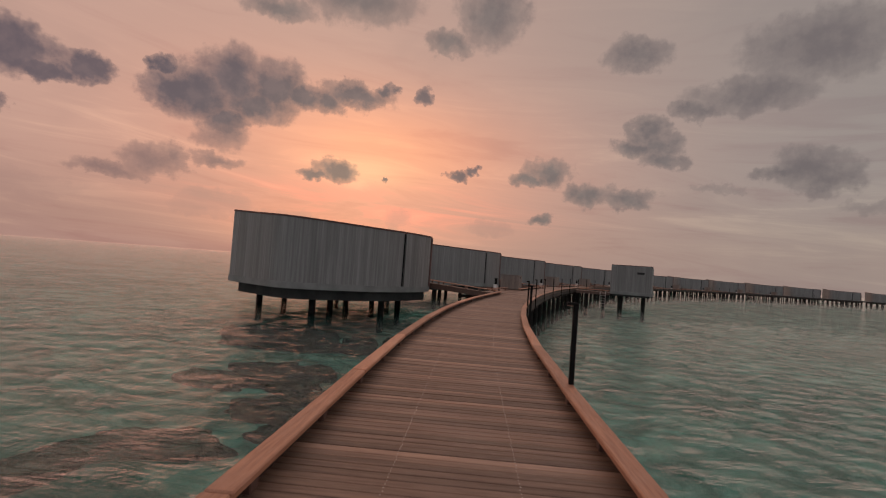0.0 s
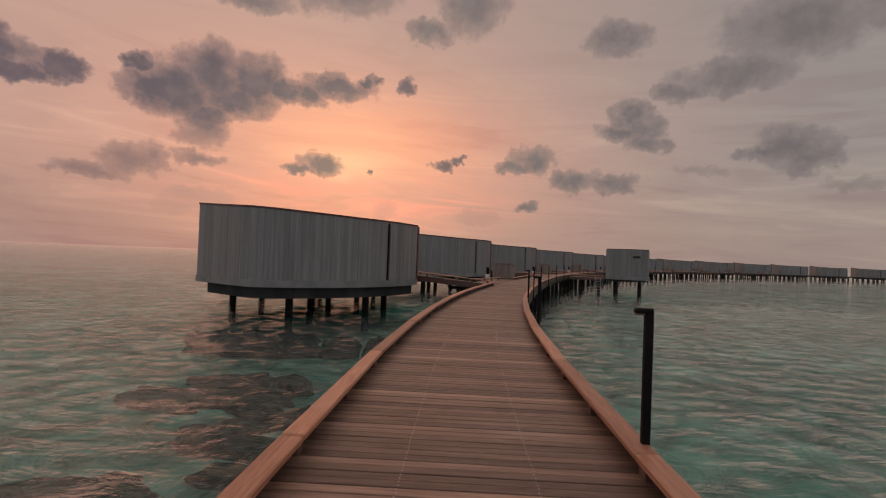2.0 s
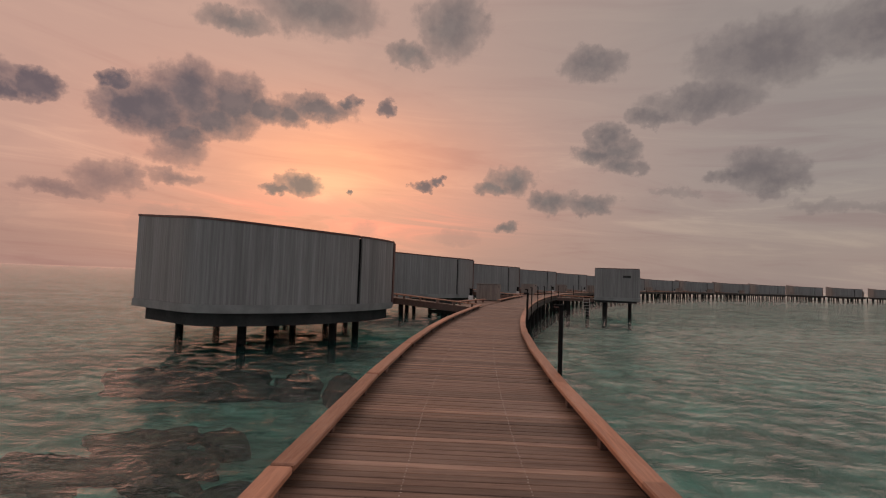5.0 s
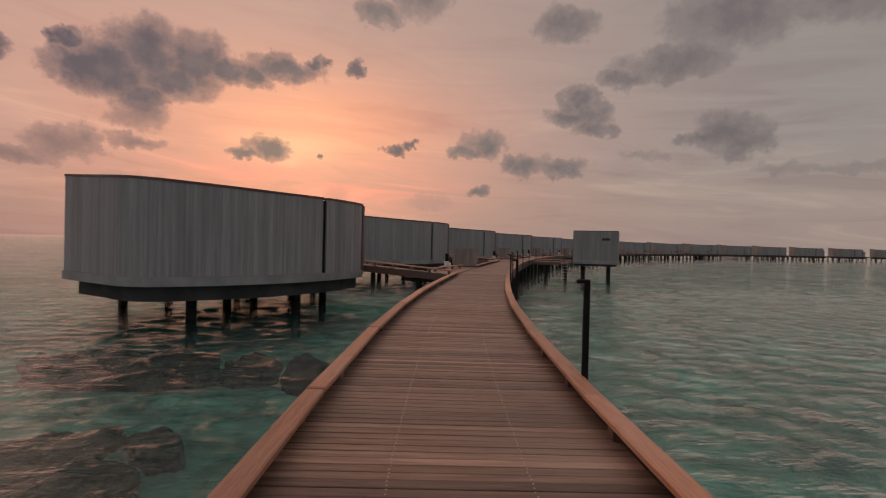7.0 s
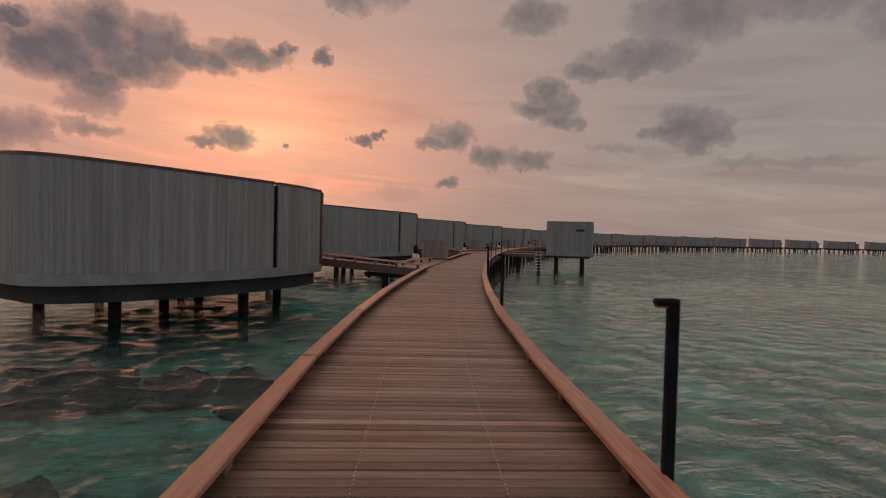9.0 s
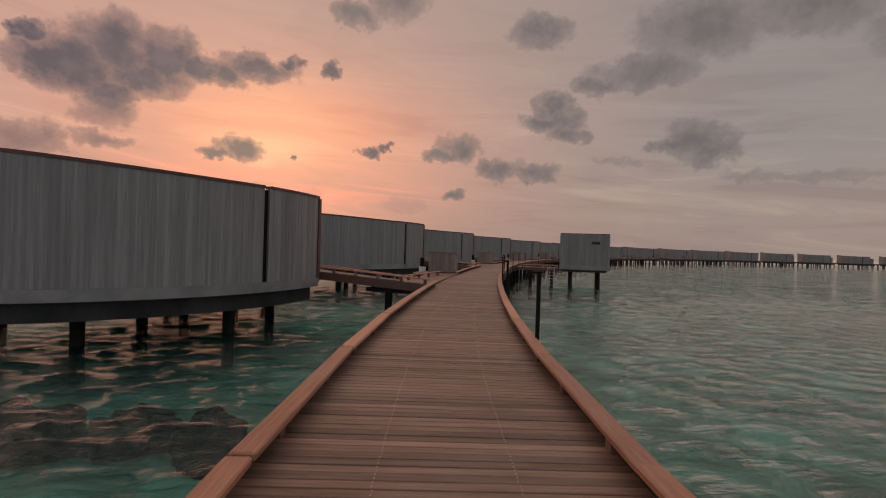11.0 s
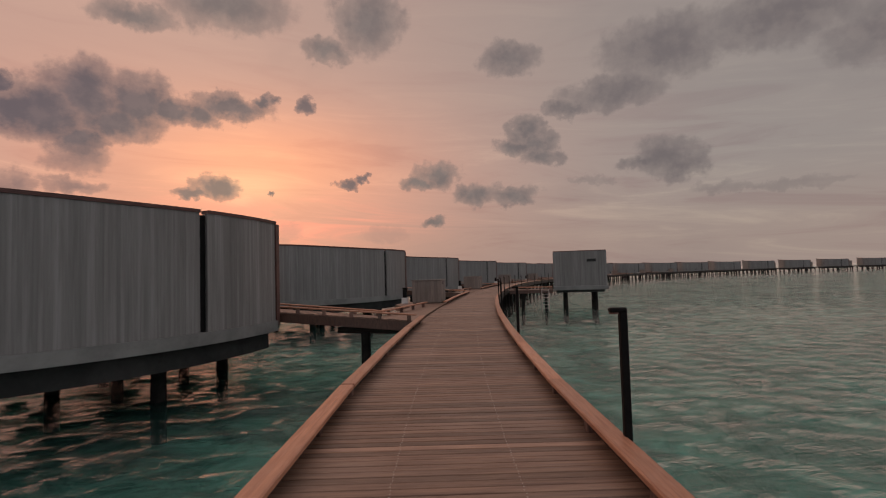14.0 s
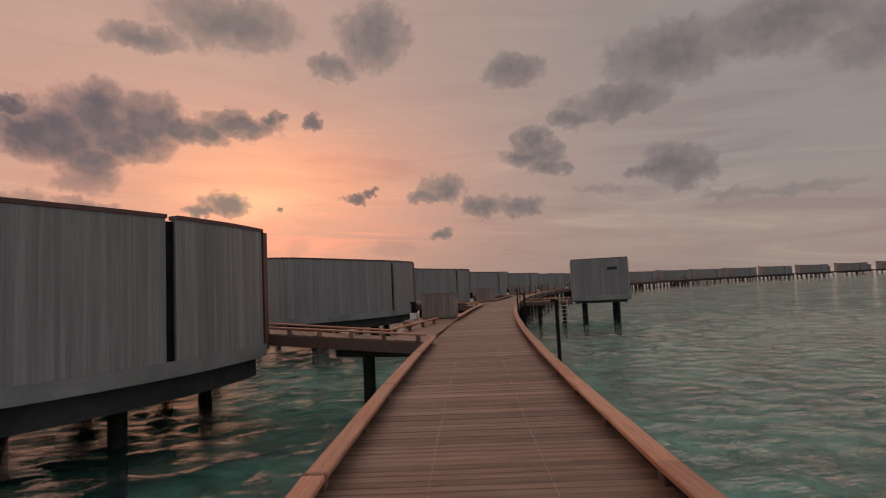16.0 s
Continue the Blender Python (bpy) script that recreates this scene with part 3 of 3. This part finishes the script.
def pillar():
    o = empty("utility_pillar", Matrix.Translation(at(43.9, 4.15, -0.012)) @ Matrix.Rotation(A0 - 44 / RING, 4, "Z"))
    part("base", box_bm((0.34, 0.34, 0.34), 0.02, Matrix.Translation((0, 0, 0.17))), FABRIC, o, "white painted base")
    part("column", box_bm((0.22, 0.22, 0.5), 0.02, Matrix.Translation((0, 0, 0.59))), METAL, o)
    part("cap", box_bm((0.27, 0.27, 0.05), 0.015, Matrix.Translation((0, 0, 0.865))), METAL, o)
    return tagged(o, "short black utility pillar with a white base beside a cabinet", "utility pillar", "utility pillars by the cabinets")


kit = [bridge(), cabinet(), pillar()]
for k in range(1, 9):
    place_kids(kit, k)


# ---------------------------------------------------------------- pavilion on the inner side
def pavilion():
    m = Matrix.Translation(at(61.65, -7.35, 0)) @ Matrix.Rotation(A0 - 62 / RING - 0.03, 4, "Z")
    o = empty("pavilion", m)
    bm = box_bm((4.5, 4.2, 3.2), 0.12, Matrix.Translation((0, 2.1, 1.62)))
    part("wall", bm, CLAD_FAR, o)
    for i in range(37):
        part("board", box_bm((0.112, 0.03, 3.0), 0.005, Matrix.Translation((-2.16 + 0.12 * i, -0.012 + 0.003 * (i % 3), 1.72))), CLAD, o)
    part("roof_edge", box_bm((4.44, 4.14, 0.07), 0.02, Matrix.Translation((0, 2.1, 3.255))), EDGE, o, "thin dark coping")
    part("fascia_band", box_bm((4.6, 4.3, 0.36), 0.03, Matrix.Translation((0.04, 2.1, 0.06))), BAND, o, "pale grey fascia band")
    part("vent", box_bm((0.78, 0.03, 0.24), 0.01, Matrix.Translation((0.98, -0.045, 2.42))), DARK, o, "small dark louvred vent")
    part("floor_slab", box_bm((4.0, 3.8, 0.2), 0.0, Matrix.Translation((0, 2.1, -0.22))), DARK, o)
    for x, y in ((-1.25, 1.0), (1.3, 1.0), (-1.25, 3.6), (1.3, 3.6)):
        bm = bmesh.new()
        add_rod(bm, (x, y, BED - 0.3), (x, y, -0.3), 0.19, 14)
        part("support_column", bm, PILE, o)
    return tagged(o, "square grey board-clad pavilion on two rows of piles", "pavilion")


def jetty():
    o = empty("jetty", Matrix.Translation(at(62.6, -3.2, -0.3)))
    inv = o.matrix_world.inverted()

    def jp(name, bm, mat, label=""):
        ob = part(name, bm, mat, o, label)
        ob.matrix_parent_inverse = inv
        return ob

    for i in range(14):
        s = 61.55 + 0.15 * i
        jp("plank", beam_bm(at(s, -1.2, -0.02), at(s, -5.0, -0.02), 0.14, 0.035, 0), DECK)
    for s in (61.5, 63.7):
        jp("edge_beam", beam_bm(at(s, -1.3, -0.18), at(s, -5.0, -0.18), 0.12, 0.28), POST)
        jp("kerb_cap", beam_bm(at(s, -1.5, 0.2), at(s, -5.0, 0.2), 0.16, 0.05), CAP)
        for r in (-1.7, -2.8, -3.9, -4.8):
            jp("block", box_bm((0.12, 0.14, 0.19), 0.006, Matrix.Translation(at(s, r, 0.08))), POST)
        for r in (-2.4, -4.4):
            bm = bmesh.new()
            p = at(s, r)
            add_rod(bm, (p.x, p.y, BED - 0.3), (p.x, p.y, -0.3), 0.13, 12)
            jp("support_column", bm, PILE)
    return tagged(o, "short timber jetty with low kerbs to the pavilion", "jetty")


def ladder():
    m = Matrix.Translation(at(61.3, -4.35, SEA - 0.6)) @ Matrix.Rotation(A0 - 62 / RING, 4, "Z")
    o = empty("swim_ladder", m)
    for x in (-0.3, 0.3):
        bm = bmesh.new()
        add_rod(bm, (x, 0, 0), (x, 0.05, 2.5), 0.03, 10)
        part("rail", bm, SCREW, o)
    for i in range(8):
        bm = bmesh.new()
        add_rod(bm, (-0.3, 0.02, 0.25 + 0.3 * i), (0.3, 0.02, 0.25 + 0.3 * i), 0.022, 8)
        part("rung", bm, SCREW, o)
    return tagged(o, "pale metal swim ladder going down from the jetty", "ladder")


pavilion()
jetty()
ladder()


# ---------------------------------------------------------------- lamps along the inner kerb
def lamp():
    o = empty("bollard_lamp")
    part("post", box_bm((0.062, 0.062, 1.72), 0.008, Matrix.Translation((0, 0, 0.86))), METAL, o)
    bm = box_bm((0.14, 0.075, 0.042), 0.012, Matrix.Translation((-0.04, 0, 1.70)))
    head = part("head", bm, METAL, o, "flat rounded dark lamp head")
    bm = bmesh.new()
    bmesh.ops.create_cone(bm, cap_ends=True, segments=20, radius1=0.04, radius2=0.04, depth=0.012, matrix=Matrix.Translation((-0.07, 0, 1.676)))
    part("lens", bm, LENS, head, "unlit reddish lens")
    part("bracket", box_bm((0.10, 0.12, 0.16), 0.006, Matrix.Translation((-0.03, 0, 0.14))), METAL, o)
    return tagged(o, "slim dark metal bollard lamp fixed outside the kerb", "lamp", "bollard lamps along the walkway")


LAMP0, LAMP_STEP = 4.42, 7.6
first = lamp()
first.matrix_basis = axis(LAMP0, HALF - 0.07, -0.49)
for i in range(-1, 36):
    if i != 0:
        copy_thing(first, axis(LAMP0 + i * LAMP_STEP, HALF - 0.025, -0.49))


# ---------------------------------------------------------------- walkway
walkway = empty("walkway", axis(0, 0, -0.05))
winv = walkway.matrix_world.inverted()
tagged(walkway, "curving timber boardwalk with low reddish kerbs above the lagoon", "boardwalk", kind="structure")


def wpart(name, me, m, label=""):
    ob = new(name, me)
    ob.parent = walkway
    ob.matrix_parent_inverse = winv
    ob.matrix_basis = m
    return tagged(ob, label)


def left_open(s):
    """True where a bridge interrupts the outer kerb."""
    u = (s - 32.7) % PITCH
    return s > 30 and u < 9.1


SEG = 3.55                      # length of one kerb timber
cap_me = mesh_of(box_bm((0.18, SEG - 0.006, 0.06), 0.012), "kerb_cap", CAP)
half_me = mesh_of(box_bm((0.18, SEG / 4 - 0.004, 0.06), 0.012), "kerb_cap", CAP)
block_me = mesh_of(box_bm((0.10, 0.13, 0.142), 0.008), "kerb_block", POST)
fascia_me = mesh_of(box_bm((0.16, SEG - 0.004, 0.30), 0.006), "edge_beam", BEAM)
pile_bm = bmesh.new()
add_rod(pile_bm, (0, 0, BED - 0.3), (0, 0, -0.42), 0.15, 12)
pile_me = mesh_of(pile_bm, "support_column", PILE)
# dark strip added behind the blocks: stands in for shade in the kerb gap
gap_shade_me = mesh_of(box_bm((0.03, SEG - 0.004, 0.138), 0.003), "back_board", BEAM)
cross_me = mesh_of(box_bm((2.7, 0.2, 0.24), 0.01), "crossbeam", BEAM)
krng = random.Random(2)


def chord(s0, s1, x, z):
    """A frame in the middle of the straight from s0 to s1."""
    a, b = axis(s0, x, z).translation, axis(s1, x, z).translation
    d = b - a
    return Matrix.Translation((a + b) / 2) @ Matrix.Rotation(math.atan2(-d.x, d.y), 4, "Z")


s = -10.0
while s < 190:
    for x in (-HALF + 0.10, HALF - 0.128):
        if x < 0 and (left_open(s) or left_open(s + SEG)):
            for q in range(4):
                u = s + SEG * q / 4
                if not left_open(u + SEG / 8):
                    wpart("kerb_cap", half_me, chord(u, u + SEG / 4, x, 0.17))
        else:
            wpart("kerb_cap", cap_me, chord(s, s + SEG, x, 0.17 + krng.uniform(-0.003, 0.003)) @ Matrix.Rotation(krng.uniform(-0.002, 0.002), 4, "Z"))
            wpart("back_board", gap_shade_me, chord(s, s + SEG, x + math.copysign(0.045, x), 0.070))
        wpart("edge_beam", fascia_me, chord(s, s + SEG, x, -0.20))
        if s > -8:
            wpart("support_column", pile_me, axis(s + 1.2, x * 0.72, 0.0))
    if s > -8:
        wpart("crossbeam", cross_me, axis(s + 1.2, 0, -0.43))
    s += SEG

u = -8.6
while u < 112:
    for x in (-HALF + 0.10, HALF - 0.128):
        if x > 0 or not left_open(u):
            wpart("kerb_block", block_me, axis(u - 0.12 * (x > 0), x + math.copysign(-0.026, x), 0.069))
    u += 1.62

# far walkway, round the ring
bm = bmesh.new()
s = 190.0
while s < 480:
    add_box(bm, chord(s, s + 6, 0, -0.1), (2.8, 6.05, 0.45))
    for x in (-1.1, 1.1):
        for d in (0, 3):
            add_box(bm, axis(s + d, x, -1.5), (0.26, 0.26, 2.9))
    s += 6
ob = part("far_walkway", bm, BEAM)
ob.parent, ob.matrix_parent_inverse = walkway, winv
tagged(ob, kind="stuff")

# deck boards
STEP, DECK_W = 0.118, 2 * HALF - 0.09
board_me = mesh_of(box_bm((DECK_W, STEP - 0.011, 0.032), 0.004), "deck_board", DECK)
drng = random.Random(8)
for i in range(300):
    u = -0.2 + i * STEP
    wpart("deck_board", board_me, axis(u, drng.uniform(-0.012, 0.012), -0.016 + drng.uniform(-0.0025, 0.0025)) @ Matrix.Rotation(drng.uniform(-0.0012, 0.0012), 4, "Z"))
bm = bmesh.new()
u = -0.2 - STEP
while u > -12:
    add_box(bm, axis(u, 0, -0.016), (DECK_W, STEP - 0.011, 0.032))
    u -= STEP
u = -0.2 + 300 * STEP
while u < 192:
    add_box(bm, axis(u, 0, -0.016), (DECK_W, STEP - 0.011, 0.032))
    u += STEP
far_me = mesh_of(bm, "deck_boards", wood("deck_timber_joined", (0.116, 0.064, 0.044), (0.232, 0.138, 0.093), (0.228, 0.152, 0.115), (1.4, 20, 20), (0.42, 0.68), 1.2, True, spec=0.4))
ob = new("far_deck_boards", far_me)
ob.parent, ob.matrix_parent_inverse = walkway, winv
tagged(ob, kind="stuff")

# rows of screws
bm = bmesh.new()
for i in range(300):
    u = -0.2 + i * STEP
    for x in (-0.48, 0.48):
        for d in (-0.03, 0.03):
            bmesh.ops.create_circle(bm, cap_ends=True, segments=6, radius=0.0075, matrix=axis(u + d, x + drng.uniform(-0.006, 0.006), 0.006))
ob = part("deck_screws", bm, SCREW)
ob.parent, ob.matrix_parent_inverse = walkway, winv
tagged(ob, kind="stuff")
